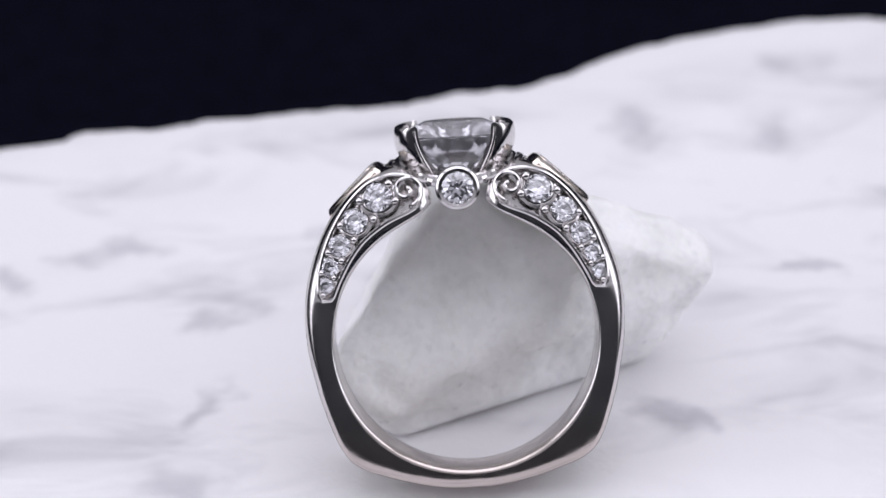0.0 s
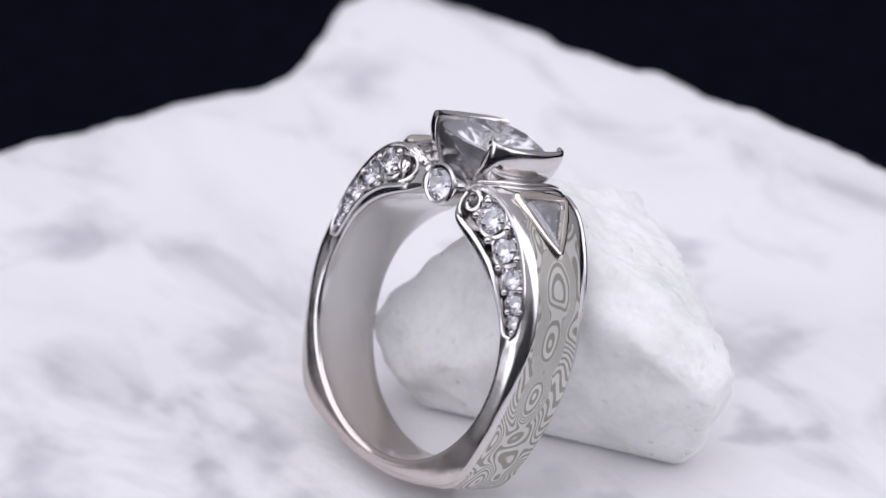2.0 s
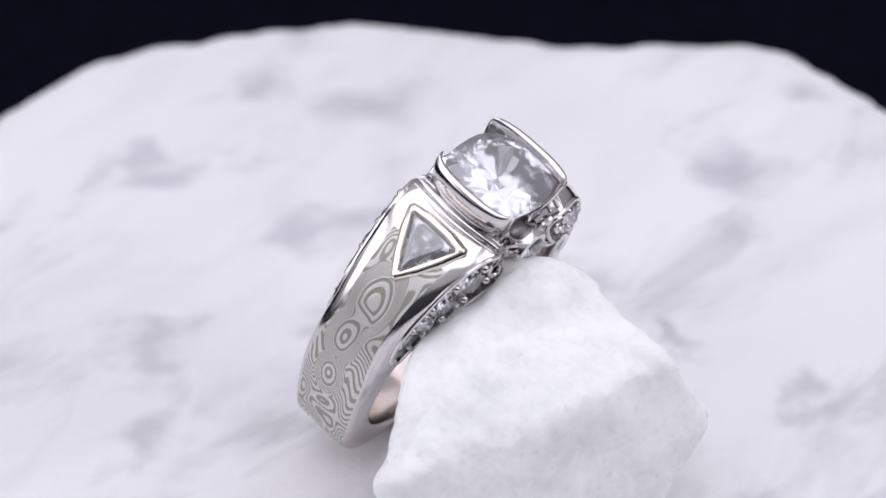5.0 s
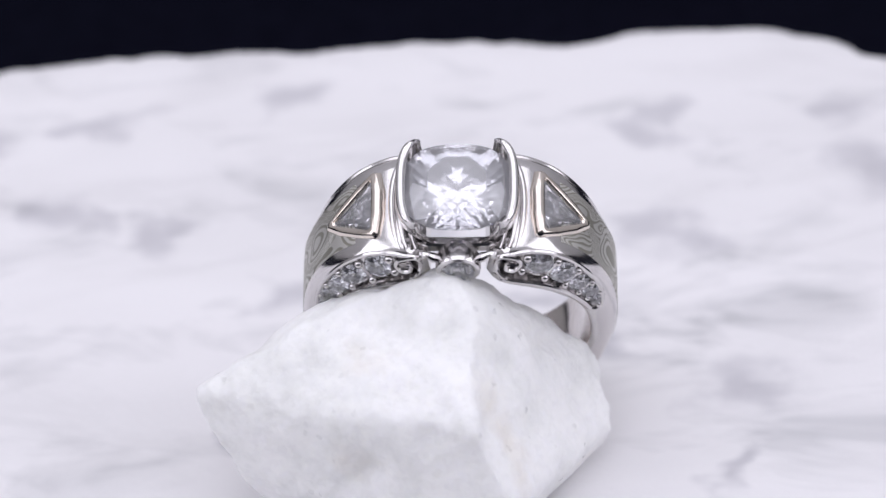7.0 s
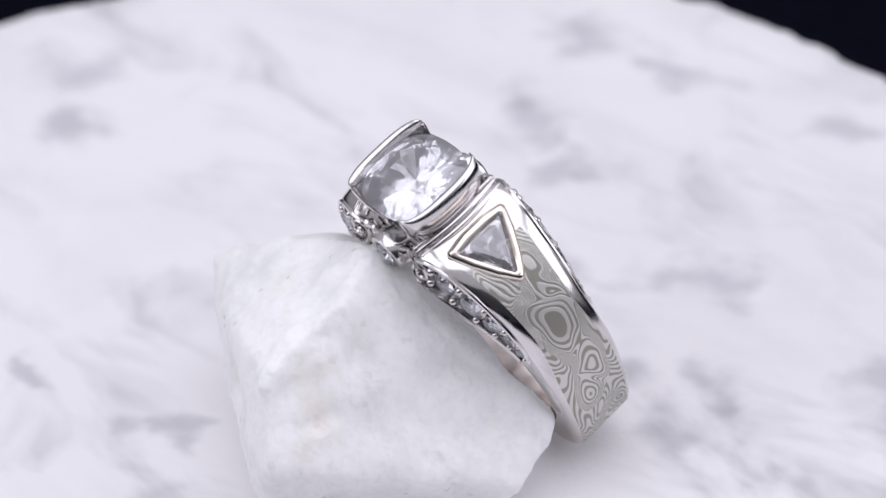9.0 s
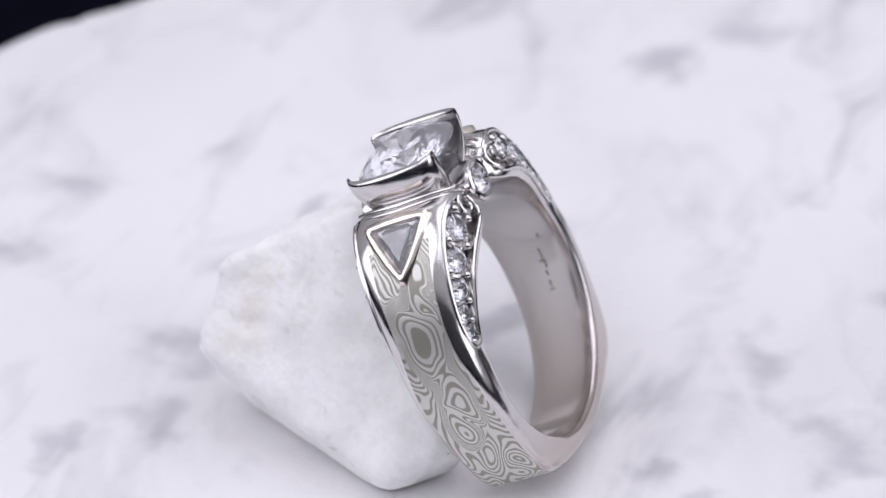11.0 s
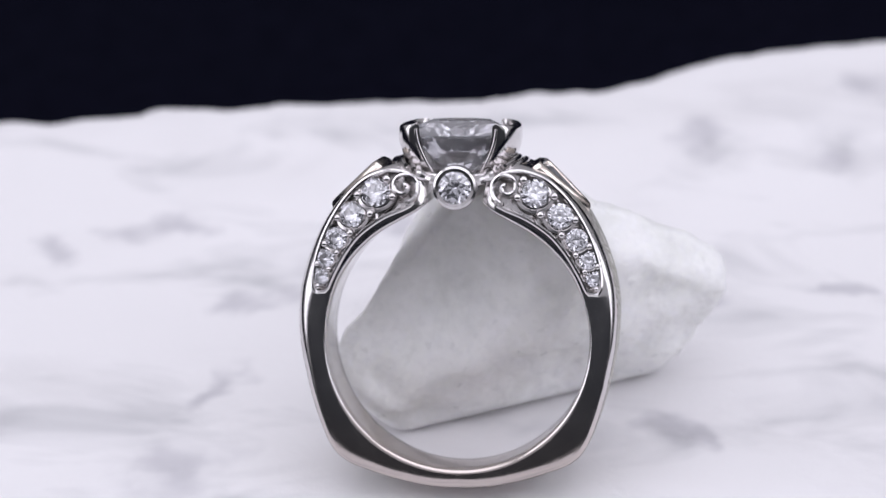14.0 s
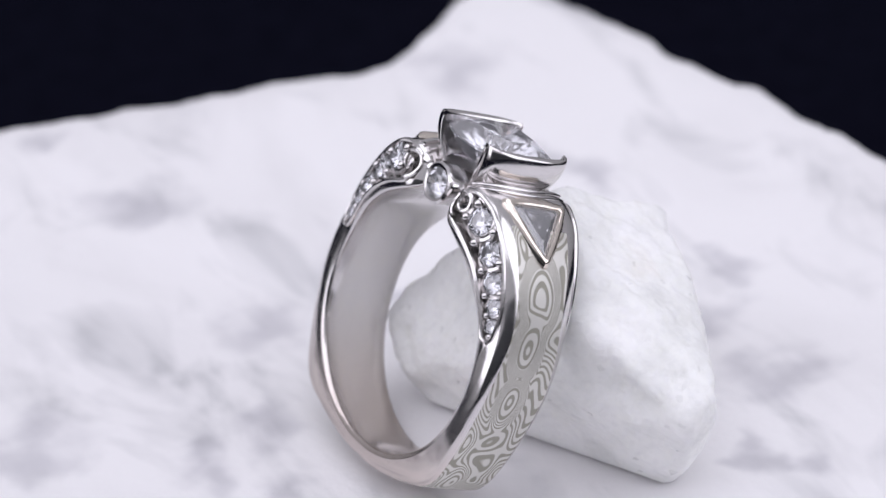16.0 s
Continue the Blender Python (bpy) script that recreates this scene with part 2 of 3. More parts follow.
# ---- ground ----
bm = bmesh.new()
bmesh.ops.create_grid(bm, x_segments=40, y_segments=40, size=900)
ground = new("ground", finish("ground", bm, CLOTH))
ground.location.z = -18 * MM
tagged(ground, "matte black cloth spread under the marble", "ground", kind="structure")

# Unseen panel added so that the polished metal mirrors something dark.
bm = bmesh.new()
bmesh.ops.create_cube(bm, size=1)
bmesh.ops.scale(bm, vec=(1000, 10, 250), verts=bm.verts)
bmesh.ops.translate(bm, vec=(0, -460, 107), verts=bm.verts)
tagged(new("dark_flag", finish("dark_flag", bm, FLAG_GREY, 0)), "unseen dark grey cloth panel added behind the camera for dark reflections", "wall", kind="structure")

# ---- marble slab ----
OUTLINE = [(0, 73.3), (30, 71.3), (57, 67.5), (64, 63.6), (69, 59.6), (75, 55.2), (79, 51.1), (84, 48.1), (90, 47.1), (98, 46.0), (107, 47.2), (117, 49.0), (125, 52.3), (131, 54.5), (137, 59.2), (142, 63.2), (146, 66.5), (149, 64.3), (152, 58.6), (156, 52.6),
           (160, 51.4), (168, 51.6), (182, 53.9), (187, 55.6), (194, 58.4), (203, 56.2), (210, 55.1), (220, 57.5), (225, 59.6), (237, 60.7), (247, 61.8), (252, 60.2), (258, 57.5), (263, 54.8), (270, 55.8), (285, 56.7), (300, 62.1), (310, 66.3), (336, 70.3), (360, 73.3)]


def slab():
    bm = bmesh.new()
    steps = 480
    rings = [(0.0, 0), (0.06, 0), (0.12, 0), (0.2, 0), (0.3, 0), (0.4, 0), (0.5, 0), (0.6, 0), (0.7, 0), (0.78, 0), (0.85, 0), (0.90, 0), (0.94, 0), (0.965, -0.15),
             (0.985, -0.6), (1.0, -1.6), (1.0, -4), (0.985, -8), (0.99, -13), (0.97, -18)]
    loops = []
    for k, drop in rings[1:]:
        drop -= 0.65
        lp = []
        for s in range(steps):
            a = 360 * s / steps
            r = curve_at(OUTLINE, a) + 1.25
            rough = noise.noise((r * math.cos(radians(a)) * 0.35, r * math.sin(radians(a)) * 0.35, drop * 0.3))
            r *= k
            r += (0.7 * rough + 0.3 * noise.noise((math.cos(radians(a)) * 70, math.sin(radians(a)) * 70, drop))) * (k > 0.93)
            x, y = r * math.cos(radians(a)), r * math.sin(radians(a))
            z = drop
            if drop > -3:
                z += 0.25 * noise.noise((x * 0.07, y * 0.07, 3)) * min(1, (k - 0.1) * 2) + 0.05 * noise.noise((x * 0.6, y * 0.6, 9)) * min(1, max(0, k - 0.3) * 3)
            lp.append((x, y, z))
        loops.append(lp)
    rows = loft(bm, loops, caps=False)
    c = bm.verts.new((0, 0, -0.65))
    for j in range(steps):
        bm.faces.new((c, rows[0][j], rows[0][(j + 1) % steps]))
    bm.faces.new(rows[-1])
    ob = new("marble_slab", finish("marble_slab", bm, SLAB, 60))
    return tagged(ob, "rough-edged slab of white marble with grey veins under the ring", "marble slab")


marble_slab = slab()


# ---- broken rock ----
# Breaks of the stone: heading and rise of each face in degrees, distance from the heart in millimetres.
BREAKS = [(-4, 3, 14.0), (-29, -32, 10.8), (35, 46, 9.5), (-66, 5, 8.1), (-76, 18, 8.1), (176, 55, 9.7), (116, 7, 10.6), (109, -4, 9.9), (92, -25, 8.3), (90, 7, 8.5),
          (62, -30, 6.5), (23, -22, 10.5), (-36, 45, 10.1), (-63, 55, 9.2), (-175, 9, 11.9), (69, 4, 5.8), (-28, 58, 9.2), (129, 15, 11.5), (142, -6, 10.4), (155, -24, 9.8),
          (-177, -46, 12.0), (157, 11, 10.3), (74, 60, 8.3), (-134, -31, 13.4), (59, -1, 6.5), (-120, 8, 14.5), (-90, 26, 8.2), (58, 57, 6.7), (163, 26, 7.5), (-165, 51, 9.5), (147, -30, 8.5), (-64, -24, 7.4), (0, -90, 6.7), (100, 80, 9.3)]


def rock():
    bm = bmesh.new()
    bmesh.ops.create_cube(bm, size=60)
    heart = Vector((3, 9, 6))
    for az, el, d in BREAKS:
        az, el = radians(az), radians(el)
        n = Vector((math.cos(az) * math.cos(el), math.sin(az) * math.cos(el), math.sin(el)))
        bmesh.ops.bisect_plane(bm, geom=bm.verts[:] + bm.edges[:] + bm.faces[:], plane_co=n * d * (1.025 if el > -1.2 else 1), plane_no=n, clear_outer=True)
        edges = [e for e in bm.edges if e.is_boundary]
        if edges:
            bmesh.ops.contextual_create(bm, geom=edges)
    bmesh.ops.translate(bm, vec=heart, verts=bm.verts)
    bmesh.ops.remove_doubles(bm, verts=bm.verts, dist=0.25)
    bmesh.ops.triangulate(bm, faces=bm.faces)
    for limit in (6, 3, 1.6, 0.9, 0.55):
        bmesh.ops.subdivide_edges(bm, edges=[e for e in bm.edges if e.calc_length() > limit], cuts=1)
        bmesh.ops.triangulate(bm, faces=[f for f in bm.faces if len(f.verts) > 3])
    for _ in range(13):
        bmesh.ops.smooth_vert(bm, verts=bm.verts, factor=0.5, use_axis_x=True, use_axis_y=True, use_axis_z=True)
    bm.normal_update()
    moved = []
    for v in bm.verts:
        p = v.co
        chip = max(0, noise.noise(p * 0.45 + Vector((4, 1, 7))) - 0.25)
        d = 0.6 * noise.noise(p * 0.17) + 0.3 * noise.noise(p * 0.45 + Vector((9, 2, 5))) + 0.14 * noise.noise(p * 1.1) + 0.09 * noise.noise(p * 2.3) - 0.7 * chip
        moved.append(v.normal * d * min(1, max(0, p.z / 0.8)))
    for v, m in zip(bm.verts, moved):
        v.co += m
    ob = new("broken_rock", finish("broken_rock", bm, ROCK, 50))
    return tagged(ob, "rough broken chunk of white marble propping up the ring", "rock")


broken_rock = rock()

# ---- ring: x across, y through the finger hole to the back, z to the big stone ----
ring = new("engagement_ring")
tagged(ring, "white gold diamond ring with patterned inlay leaning on a rock", "ring")
RING_POSE = pose(0.15 * MM, -2.37 * MM, 8.9 * MM, -26, 0, 0) @ pose(0, 0, 0, 0, -1.0, 0)

OUTER = [(11, 10.55), (14, 11.45), (18, 12.02), (27, 12.15), (35, 11.93), (44, 11.62), (58, 11.08), (71, 10.68), (90, 10.2), (102, 10.08), (112, 10.2), (122, 10.5), (129, 10.8), (134, 10.92), (138, 10.84), (148, 10.35), (162, 9.95), (180, 9.75)]
INNER = [(11, 9.1), (14, 8.85), (20, 8.6), (30, 8.5), (180, 8.5)]
WIDTH = [(11, 3.55), (14, 3.95), (18, 4.15), (45, 3.6), (71, 2.92), (100, 2.75), (134, 2.5), (180, 2.3)]
SHOULDER = [(11, 10.2), (14, 10.85), (18, 11.65), (28, 11.93), (41, 11.46), (55, 10.84), (71, 10.25), (80, 9.98), (90, 9.78), (102, 9.7), (112, 9.88), (122, 10.2), (129, 10.5), (134, 10.62), (138, 10.55), (148, 10.05), (162, 9.6), (180, 9.4)]
CHAMFER = [(11, 1.3), (18, 0.95), (28, 0.85), (45, 0.75), (71, 0.62), (90, 0.42), (134, 0.3), (180, 0.4)]
LEAN = [(11, 0.25), (18, 0.5), (30, 0.75), (45, 0.72), (60, 0.52), (74, 0.2), (90, 0.06), (134, 0.04), (180, 0.04)]
RAIL_OUT = [(13, 10.7), (17, 11.4), (22, 11.8), (28, 11.9), (35, 11.7), (45, 11.22), (53, 10.82), (62, 10.36), (68, 9.98), (70.2, 9.78), (71.5, 9.5), (180, 8.95)]
RAIL_IN = [(13, 9.4), (22, 9.15), (31, 9.2), (41, 9.2), (50, 9.1), (60, 8.98), (68, 8.96), (70.2, 9.05), (71.5, 9.25), (80, 8.9), (180, 8.8)]


def polar(deg, r, y, side=1):
    return Vector((side * r * math.sin(radians(deg)), y, r * math.cos(radians(deg))))


def flank_y(deg, r):
    """Half width of the leaning flank at radius r."""
    lo, e = curve_at(RAIL_IN, deg), curve_at(SHOULDER, deg)
    return curve_at(WIDTH, deg) - curve_at(LEAN, deg) * max(0, min(1, (r - lo) / (e - lo)))


def flat_half(deg):
    """Half width of the outer face between its two bevels."""
    return curve_at(WIDTH, deg) - curve_at(LEAN, deg) - curve_at(CHAMFER, deg) - 0.12


def pit(deg, y):
    """Depth of the triangular seat cut into the shoulder."""
    half = 2.12 * (43.5 - deg) / 18.5 * 0.66 - 0.1
    return 0.95 if 27 < deg < 42 and abs(y) < half else 0.0


def section(deg):
    """Half section of the shank at deg from the top, (radius, half width), from the inside out."""
    ri, ro, w = curve_at(INNER, deg), curve_at(OUTER, deg), curve_at(WIDTH, deg)
    rec = 0.95 * max(0, min(1, (deg - 14) / 4, (70.5 - deg) / 3))
    lo, hi = curve_at(RAIL_IN, deg), curve_at(RAIL_OUT, deg)
    e, c = curve_at(SHOULDER, deg), curve_at(CHAMFER, deg)
    wo, h = flank_y(deg, e) - 0.05, flat_half(deg)
    bevel = []
    for k in range(9):
        f = k / 8
        bevel.append((e + (ro - e) * (0.45 * f + 0.55 * math.sin(f * math.pi / 2)), wo + (h - wo) * (0.45 * f + 0.55 * (1 - math.cos(f * math.pi / 2)))))
    deep = pit(deg, 0)
    crown = 0.015 * max(0, min(1, (deg - 73) / 14))
    edge = max(0.05, 2.12 * (43.5 - deg) / 18.5 * 0.66 - 0.1) if deep else 0.2 * w
    wl, wh = flank_y(deg, lo), flank_y(deg, hi)
    return [(ri, 0), (ri, 0.5 * w), (ri, w - 0.24), (ri + 0.04, w - 0.12), (ri + 0.11, w - 0.05), (ri + 0.2, w - 0.015), (lo, wl + crown), (lo + 0.06, wl - rec + crown), (hi - 0.06, wh - rec + crown), (hi, wh + crown),
            (0.5 * (hi + e), flank_y(deg, 0.5 * (hi + e)) + 0.6 * crown)] + bevel + [(ro, 0.6 * h), (ro, min(edge, 0.55 * h) + 0.03), (ro - deep, min(edge, 0.55 * h)), (ro - deep, 0)]


def shank():
    bm = bmesh.new()
    degs = [11 + 338 * i / 300 for i in range(301)]
    loops = []
    for a in degs:
        side, d = (1, a) if a <= 180 else (-1, 360 - a)
        half = section(d)
        full = [(r, -y) for r, y in half] + [(r, y) for r, y in half[::-1]][1:-1]
        loops.append([polar(d, r, y, side) for r, y in full])
    loft(bm, loops)
    return part("shank", bm, GOLD, ring, "polished white gold shank with a squared base", 28)


band = shank()


def inlay(side):
    """Patterned strip along the outside of the shank, 4 hundredths of a millimetre proud."""
    bm = bmesh.new()
    loops = []
    for i in range(100):
        d = 33 + 123 * i / 99
        ro, h = curve_at(OUTER, d), flat_half(d)
        top = [polar(d, ro + 0.05 - 0.035 * (k / 15) ** 2 - pit(d, h * k / 15), h * k / 15, side) for k in range(-15, 16)]
        loops.append(top + [polar(d, ro - 1.2, h, side), polar(d, ro - 1.2, -h, side)])
    loft(bm, loops)
    return part("inlay", bm, MOKUME, band, "grey and white swirled layered-metal inlay")


for side in (1, -1):
    inlay(side)


# ---- worn stamp marks inside the band ----
for deg, y, long, high in ((84, -0.95, 0.12, 0.35), (92, -0.5, 0.16, 0.5), (94.5, -0.5, 0.16, 0.5), (97, -0.4, 0.5, 0.16), (99, -0.5, 0.16, 0.45), (103, -0.35, 0.16, 0.4), (108, -0.3, 0.16, 0.4), (111, -0.3, 0.4, 0.14)):
    bm = bmesh.new()
    lo, hi = deg - math.degrees(high / 17), deg + math.degrees(high / 17)
    loft(bm, [[polar(d, 8.49, y - long / 2), polar(d, 8.49, y + long / 2), polar(d, 8.56, y + long / 2), polar(d, 8.56, y - long / 2)] for d in (lo, deg, hi)])
    part("stamp_mark", bm, DARK, band)


# ---- cut stones ----
def brilliant(size=1.0, depth=1.0):
    """A round brilliant of diameter size, girdle at height 0, table up."""
    bm = bmesh.new()
    r = size / 2

    def circle(n, rad, z, off=0.0):
        for k in range(n):
            a = (k + off) * math.tau / n
            bm.verts.new((r * rad * math.cos(a), r * rad * math.sin(a), r * z * depth))
    circle(8, 0.55, 0.32, 0.5)
    circle(8, 0.80, 0.21)
    circle(16, 1.0, 0.03)
    circle(16, 1.0, -0.03)
    circle(8, 0.48, -0.46)
    bm.verts.new((0, 0, -0.86 * r * depth))
    bmesh.ops.convex_hull(bm, input=bm.verts)
    return finish("stone", bm, SPARK, 0)


def cushion():
    """The big stone: eight crown mains over a pavilion of many narrow facets."""
    bm = bmesh.new()

    def circle(n, k, z, off=0.0, p=2.7):
        for i in range(n):
            a = (i + off) * math.tau / n
            c, s = math.cos(a), math.sin(a)
            q = (abs(c) ** p + abs(s) ** p) ** (-1 / p)
            bm.verts.new((3.45 * k * q * c, 3.2 * k * q * s, z))
    circle(8, 0.57, 0.92, 0.5, 2.1)
    circle(8, 0.80, 0.56, 0.0, 2.3)
    circle(16, 0.885, 0.36, 0.5, 2.5)
    circle(32, 1.0, 0.06)
    circle(32, 1.0, -0.06)
    circle(24, 0.80, -0.72, 0.5, 2.5)
    circle(24, 0.58, -1.42, 0.0, 2.3)
    circle(16, 0.38, -1.99, 0.5, 2.2)
    circle(16, 0.20, -2.47, 0.0, 2.1)
    bm.verts.new((0, 0, -2.95))
    bmesh.ops.convex_hull(bm, input=bm.verts)
    return finish("centre_stone", bm, DIAMOND, 0)


UNIT_STONE = brilliant()
TILT = random.Random(8)


def stone(name, m, size, parent, label=""):
    ob = part(name, UNIT_STONE, SPARK, parent, label)
    lean = Matrix.Rotation(TILT.uniform(-0.12, 0.12), 4, "X") @ Matrix.Rotation(TILT.uniform(-0.12, 0.12), 4, "Y") @ Matrix.Rotation(TILT.uniform(0, 1), 4, "Z")
    ob.matrix_basis = m @ lean @ Matrix.Diagonal((size, size, size, 1))
    return ob


# ---- pave panels with scrolls, one on each flank of each shoulder ----
def mm_pose(p, axis):
    return Matrix.Translation(Vector(p) * MM) @ Vector(axis).to_track_quat("Z", "Y").to_matrix().to_4x4()


bm = bmesh.new()
bmesh.ops.create_uvsphere(bm, u_segments=10, v_segments=6, radius=0.5)
BEAD = finish("bead", bm, GOLD, 90)
bm = bmesh.new()
revolve(bm, [(0.47, 0.0), (0.50, 0.05), (0.54, 0.03), (0.60, -0.06), (0.70, -0.10), (0.72, -0.5), (0.52, -0.5), (0.49, -0.05)], Matrix(), 24)
SEAT_RING = finish("seat_ring", bm, GOLD)
PAVE = [(28.2, 10.82, 1.68), (39.6, 10.48, 1.5), (49.8, 10.12, 1.32), (58.4, 9.94, 1.12), (65.4, 9.68, 0.96)]
BEADS = [(22.8, 11.3, 0.5), (23.2, 10.15, 0.46), (34.0, 11.3, 0.46), (33.6, 9.85, 0.46), (44.2, 10.95, 0.42), (44.4, 9.68, 0.42), (54.2, 10.5, 0.38), (53.8, 9.5, 0.38), (61.8, 10.25, 0.34), (61.2, 9.4, 0.34), (69.2, 9.6, 0.32)]


def flank(side, face):
    def at(d, r, lift):
        return polar(d, r, face * (flank_y(d, r) + lift), side)

    def out(d):
        lean = math.atan2(curve_at(LEAN, d), curve_at(SHOULDER, d) - curve_at(RAIL_IN, d))
        return polar(d, math.sin(lean), face * math.cos(lean), side)

    bm = bmesh.new()
    outer = [at(13 + 58.5 * i / 40, curve_at(RAIL_OUT, 13 + 58.5 * i / 40), 0.0) for i in range(41)]
    inner = [at(71.5 - 55.5 * i / 40, curve_at(RAIL_IN, 71.5 - 55.5 * i / 40), 0.0) for i in range(41)]
    centre = Vector((3.3 * side, 0, 9.95))
    spiral = []
    for i in range(46):
        k = i / 45
        a = -math.pi * 0.55 - k * math.tau * 1.42
        r = 0.92 * (1 - k) + 0.16
        px, pz = 3.3 + r * math.cos(a), centre.z + r * math.sin(a)
        spiral.append(Vector((side * px, face * (flank_y(math.degrees(math.atan2(px, pz)), math.hypot(px, pz)) + 0.06), pz)))
    tube(bm, outer + inner[1:] + spiral, 0.16)
    rail = part("scroll_rail", bm, GOLD, ring, "polished rail ending in a scroll")
    for d, r, size in PAVE:
        stone("pave_stone", mm_pose(at(d, r, -0.06), out(d)), 1.12 * size, rail)
        ring_seat = part("seat_ring", SEAT_RING, GOLD, rail)
        ring_seat.matrix_basis = mm_pose(at(d, r, -0.16), out(d)) @ Matrix.Diagonal((1.08 * size, 1.08 * size, 1, 1))
    for d, r, size in BEADS:
        b = part("bead", BEAD, GOLD, rail)
        b.matrix_basis = mm_pose(at(d, r, 0.03), out(d)) @ Matrix.Diagonal((1.25 * size, 1.25 * size, 1.25 * size, 1))


for side in (1, -1):
    for face in (-1, 1):
        flank(side, face)

# ---- round bezels front and back ----
for face, reach in ((-1, 3.8), (1, 4.2)):
    bm = bmesh.new()
    m = Matrix.Translation((0, face * reach, 9.9)) @ Vector((0, face, 0)).to_track_quat("Z", "Y").to_matrix().to_4x4()
    revolve(bm, [(0.99, 0.0), (1.06, 0.1), (1.24, 0.14), (1.39, 0.05), (1.44, -0.15), (1.42, -0.9), (1.1, -1.6), (0.7, -1.7), (0.75, -1.2), (1.0, -0.3)], m)
    bezel = part("bezel", bm, GOLD, ring, "round polished white gold bezel")
    stone("bezel_stone", mm_pose((0, face * (reach + 0.05), 9.9), (0, face, 0)), 2.06, bezel)


for side in (1, -1):
    for face in (-1, 1):
        bm = bmesh.new()
        tube(bm, [(side * (1.25 + 0.16 * i), face * (3.45 + 0.05 * math.sin(i)), 10.25 + 0.06 * i) for i in range(9)], [0.28, 0.3, 0.34, 0.28, 0.24, 0.28, 0.34, 0.34, 0.3], 10)
        part("link", bm, GOLD, ring)


# ---- head: two curved walls that hold the big stone ----
def wall(side):
    bm = bmesh.new()
    loops = []
    for i in range(33):
        s = math.sin(math.pi / 2 * (-1 + i / 16))
        bulge = max(0, 1 - abs(s) ** 2.7) ** 0.45
        prof = []
        for inner in (0, 1):
            ks = [j / 12 for j in range(13)]
            for k in (ks if not inner else ks[::-1]):
                top = 2.8 + 1.15 * bulge
                low = 1.6 + 1.75 * bulge
                e = k ** (1.1 + 0.8 * (1 - bulge))
                x = top + (low - top) * e - (0.46 + 0.2 * bulge) * inner + (0.16 * math.sin(math.pi * min(1, k / 0.6)) - 0.06) * (0.3 + 0.7 * bulge) * (1 - 0.6 * inner)
                y = s * (3.15 - 0.75 * e)
                z = 13.62 - 0.1 * bulge + (10.3 - 13.6) * k
                prof.append((side * x, y, z))
        inside, outside = Vector(prof[-1]), Vector(prof[0])
        for k in (0.08, 0.25, 0.5, 0.75, 0.92):
            prof.append(inside.lerp(outside, k) + Vector((0, 0, 0.55 * math.sqrt(k * (1 - k)))))
        loops.append(prof)
    loft(bm, loops)
    bmesh.ops.recalc_face_normals(bm, faces=bm.faces)
    return part("head_wall", bm, GOLD, ring, "curved polished half-bezel wall")


for side in (1, -1):
    wall(side)
    for face in (-1, 1):
        bm = bmesh.new()
        steps = [i / 14 for i in range(15)]
        tube(bm, [(side * (2.58 - 1.2 * k ** 1.8), face * (3.14 - 0.7 * k ** 1.8), 13.58 - 3.05 * k) for k in steps], [0.12 + 0.03 * k for k in steps], 12)
        part("prong", bm, GOLD, ring)
bm = bmesh.new()
loops = []
for x, y in ((2.9, 2.5), (2.6, 2.8), (-2.6, 2.8), (-2.9, 2.5), (-2.9, -2.5), (-2.6, -2.8), (2.6, -2.8), (2.9, -2.5)):
    loops.append([Vector((x * k, y * k, z)) for k, z in ((1.0, 10.0), (1.0, 10.55), (0.96, 10.68), (0.80, 10.68), (0.76, 10.58), (0.76, 9.95))])
loft(bm, loops, close_u=True)
part("gallery", bm, GOLD, ring, "polished open bridge under the head")
centre = part("centre_stone", cushion(), DIAMOND, ring, "large faceted cushion-cut clear diamond")
centre.location.z = 13.08 * MM


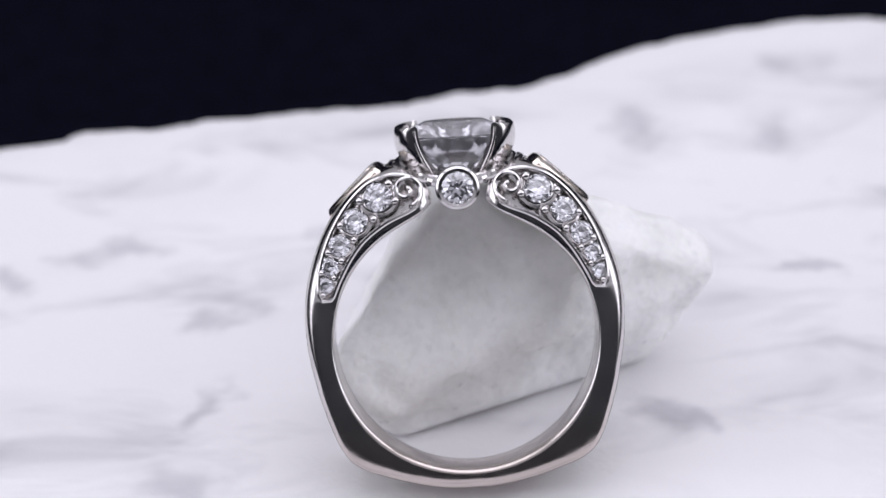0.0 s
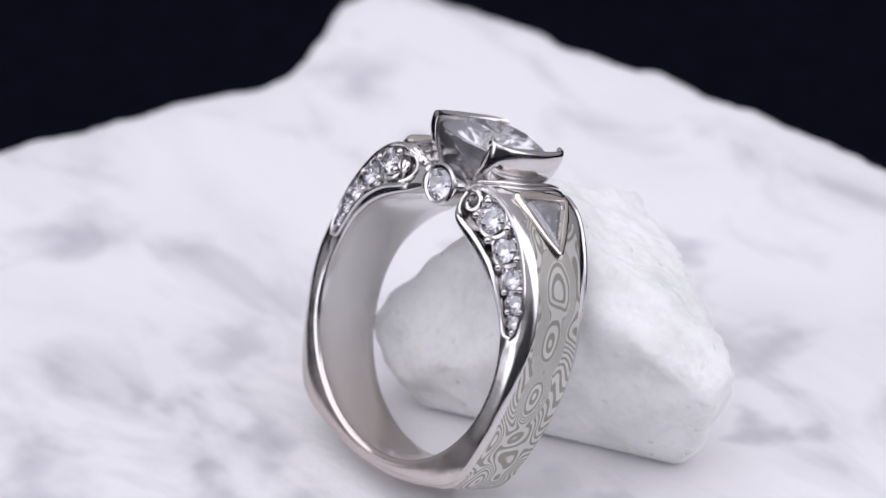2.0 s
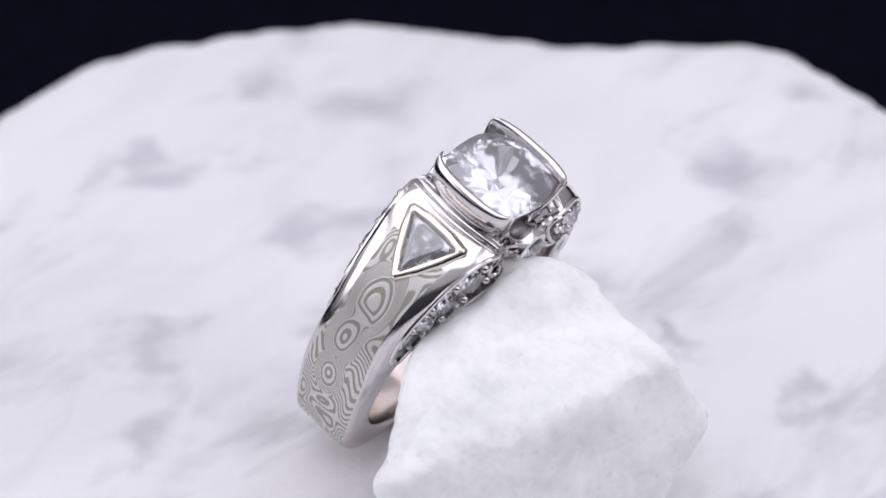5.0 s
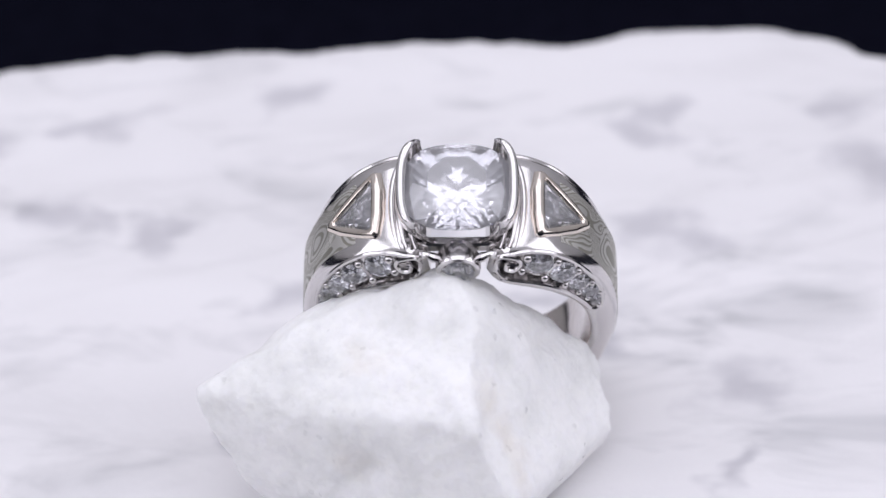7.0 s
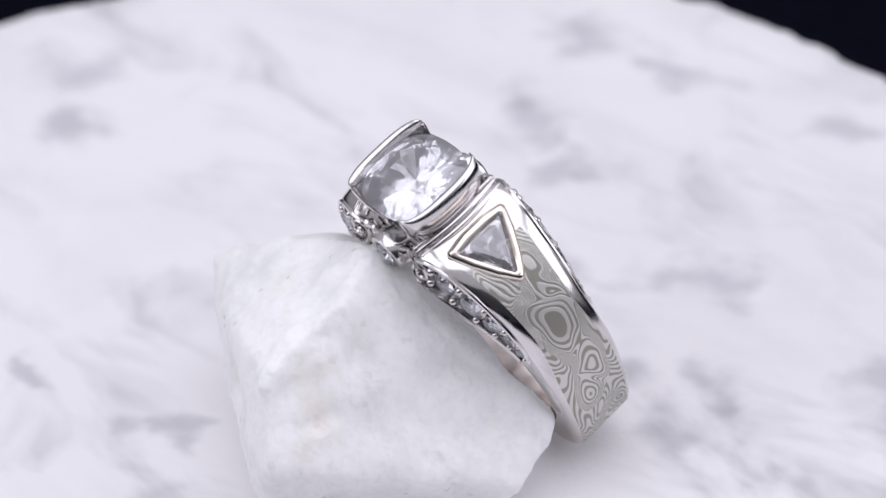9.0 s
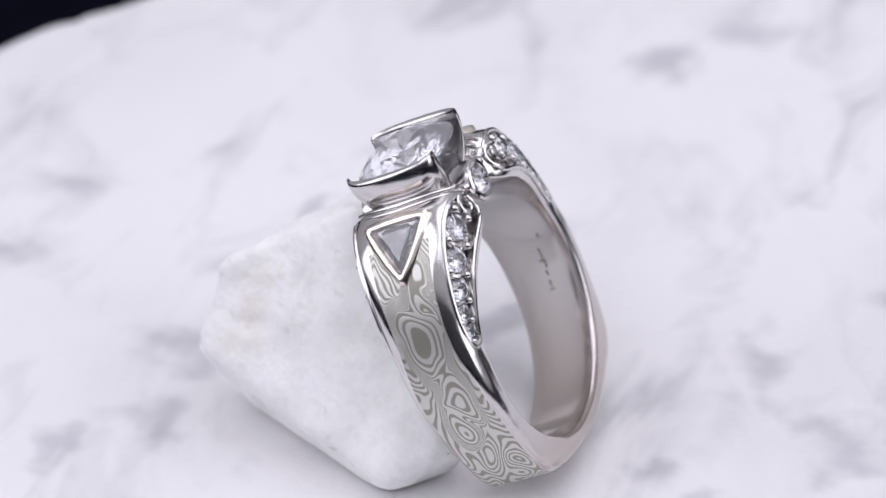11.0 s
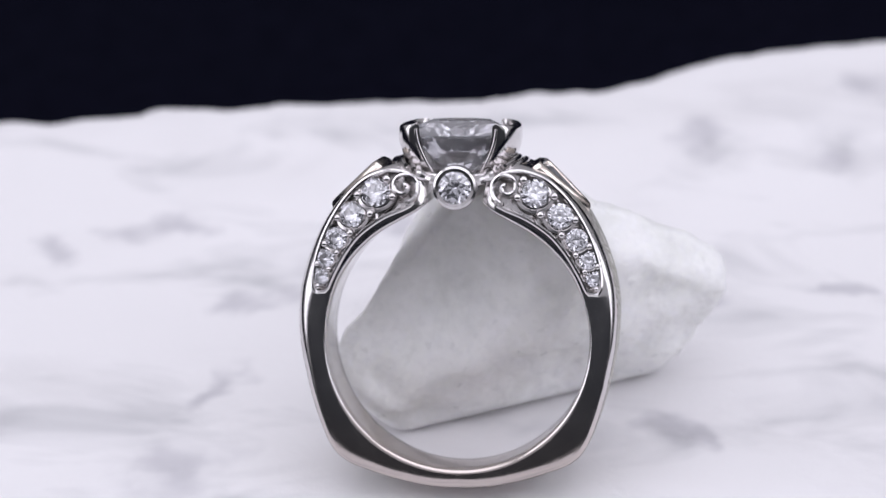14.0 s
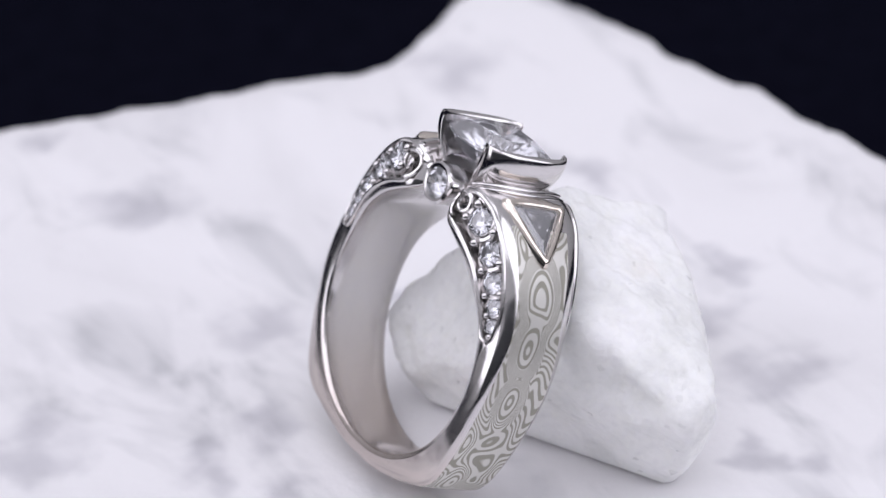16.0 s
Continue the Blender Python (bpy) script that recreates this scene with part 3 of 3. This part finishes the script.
# ---- triangular bezels on the shoulders ----
def triangle(side):
    a, b, c = Vector((5.15 * side, -2.12, 10.93)), Vector((5.15 * side, 2.12, 10.93)), Vector((8.0 * side, 0, 8.33))
    mid = (a + b + c) / 3
    nrm = (b - a).cross(c - a).normalized()
    if nrm.z < 0:
        nrm = -nrm
    a, b, c, mid = a + nrm * 0.28, b + nrm * 0.28, c + nrm * 0.28, mid + nrm * 0.28
    bm = bmesh.new()
    loops = []
    for p, q in ((a, b), (b, c), (c, a)):
        for k in (0.06, 0.35, 0.65, 0.94):
            e = p + (q - p) * k
            out = (e - mid).normalized()
            e = e + (e - mid) * 0.10 * (1 - abs(k - 0.5) * 2)
            loops.append([e - out * 0.24 - nrm * 0.6, e - out * 0.24 + nrm * 0.08, e - out * 0.15 + nrm * 0.2, e + out * 0.03 + nrm * 0.25, e + out * 0.26 + nrm * 0.21, e + out * 0.44 + nrm * 0.08, e + out * 0.56 - nrm * 0.2, e + out * 0.6 - nrm * 1.0])
    loft(bm, loops, close_u=True)
    frame_ = part("triangle_bezel", bm, CHAMPAGNE, ring, "pale champagne gold triangular bezel")
    # bevelled table over a pavilion of many small facets
    bm = bmesh.new()
    rnd = random.Random(5)
    n = 8

    def spot(i, j, k, lift):
        e = (a * (n - i - j) + b * i + c * j) / n
        return mid + (e - mid) * k + nrm * lift
    under = {}
    for i in range(n + 1):
        for j in range(n + 1 - i):
            rim = min(i, j, n - i - j)
            under[i, j] = bm.verts.new(spot(i, j, 0.9, 0.02 if rim == 0 else -0.3 - 0.12 * rim + rnd.uniform(-0.2, 0.2)))
    for i in range(n):
        for j in range(n - i):
            bm.faces.new((under[i, j], under[i + 1, j], under[i, j + 1]))
            if i + j < n - 1:
                bm.faces.new((under[i + 1, j], under[i + 1, j + 1], under[i, j + 1]))
    rim = [(i, 0) for i in range(n)] + [(n - i, i) for i in range(n)] + [(0, n - i) for i in range(n)]
    rows = [[under[p] for p in rim]]
    for k, lift in ((0.76, 0.1), (0.52, 0.2)):
        rows.append([bm.verts.new(spot(*p, k, lift)) for p in rim])
    for low, high in zip(rows, rows[1:]):
        for p in range(len(rim)):
            q = (p + 1) % len(rim)
            bm.faces.new((low[p], low[q], high[q], high[p]))
    bm.faces.new(rows[-1])
    part("triangle_stone", bm, SIDE_STONE, frame_, "clear trillion-cut diamond", 0)


for side in (1, -1):
    triangle(side)


def collar(side, deg, lift, rad):
    bm = bmesh.new()
    w = curve_at(WIDTH, deg) - 0.75
    tube(bm, [polar(deg - 2.2 * abs(k / 8) ** 2, curve_at(OUTER, deg) + lift - 0.35 * abs(k / 8) ** 3, w * k / 8, side) for k in range(-8, 9)], [rad * (1 - 0.55 * abs(k / 8) ** 2) for k in range(-8, 9)], 12)
    part("collar", bm, GOLD, ring)


for side in (1, -1):
    collar(side, 20.3, 0.02, 0.24)
    collar(side, 18.0, 0.06, 0.26)
    collar(side, 15.6, -0.02, 0.24)


def motions():
    times = [0.5 * i for i in range(33)]
    for ob, m in ((marble_slab, Matrix()), (broken_rock, Matrix()), (ring, RING_POSE)):
        walk(ob, [(t, pose(0, 0, 0, 0, 0, turn_at(t)) @ m) for t in times])


motions()
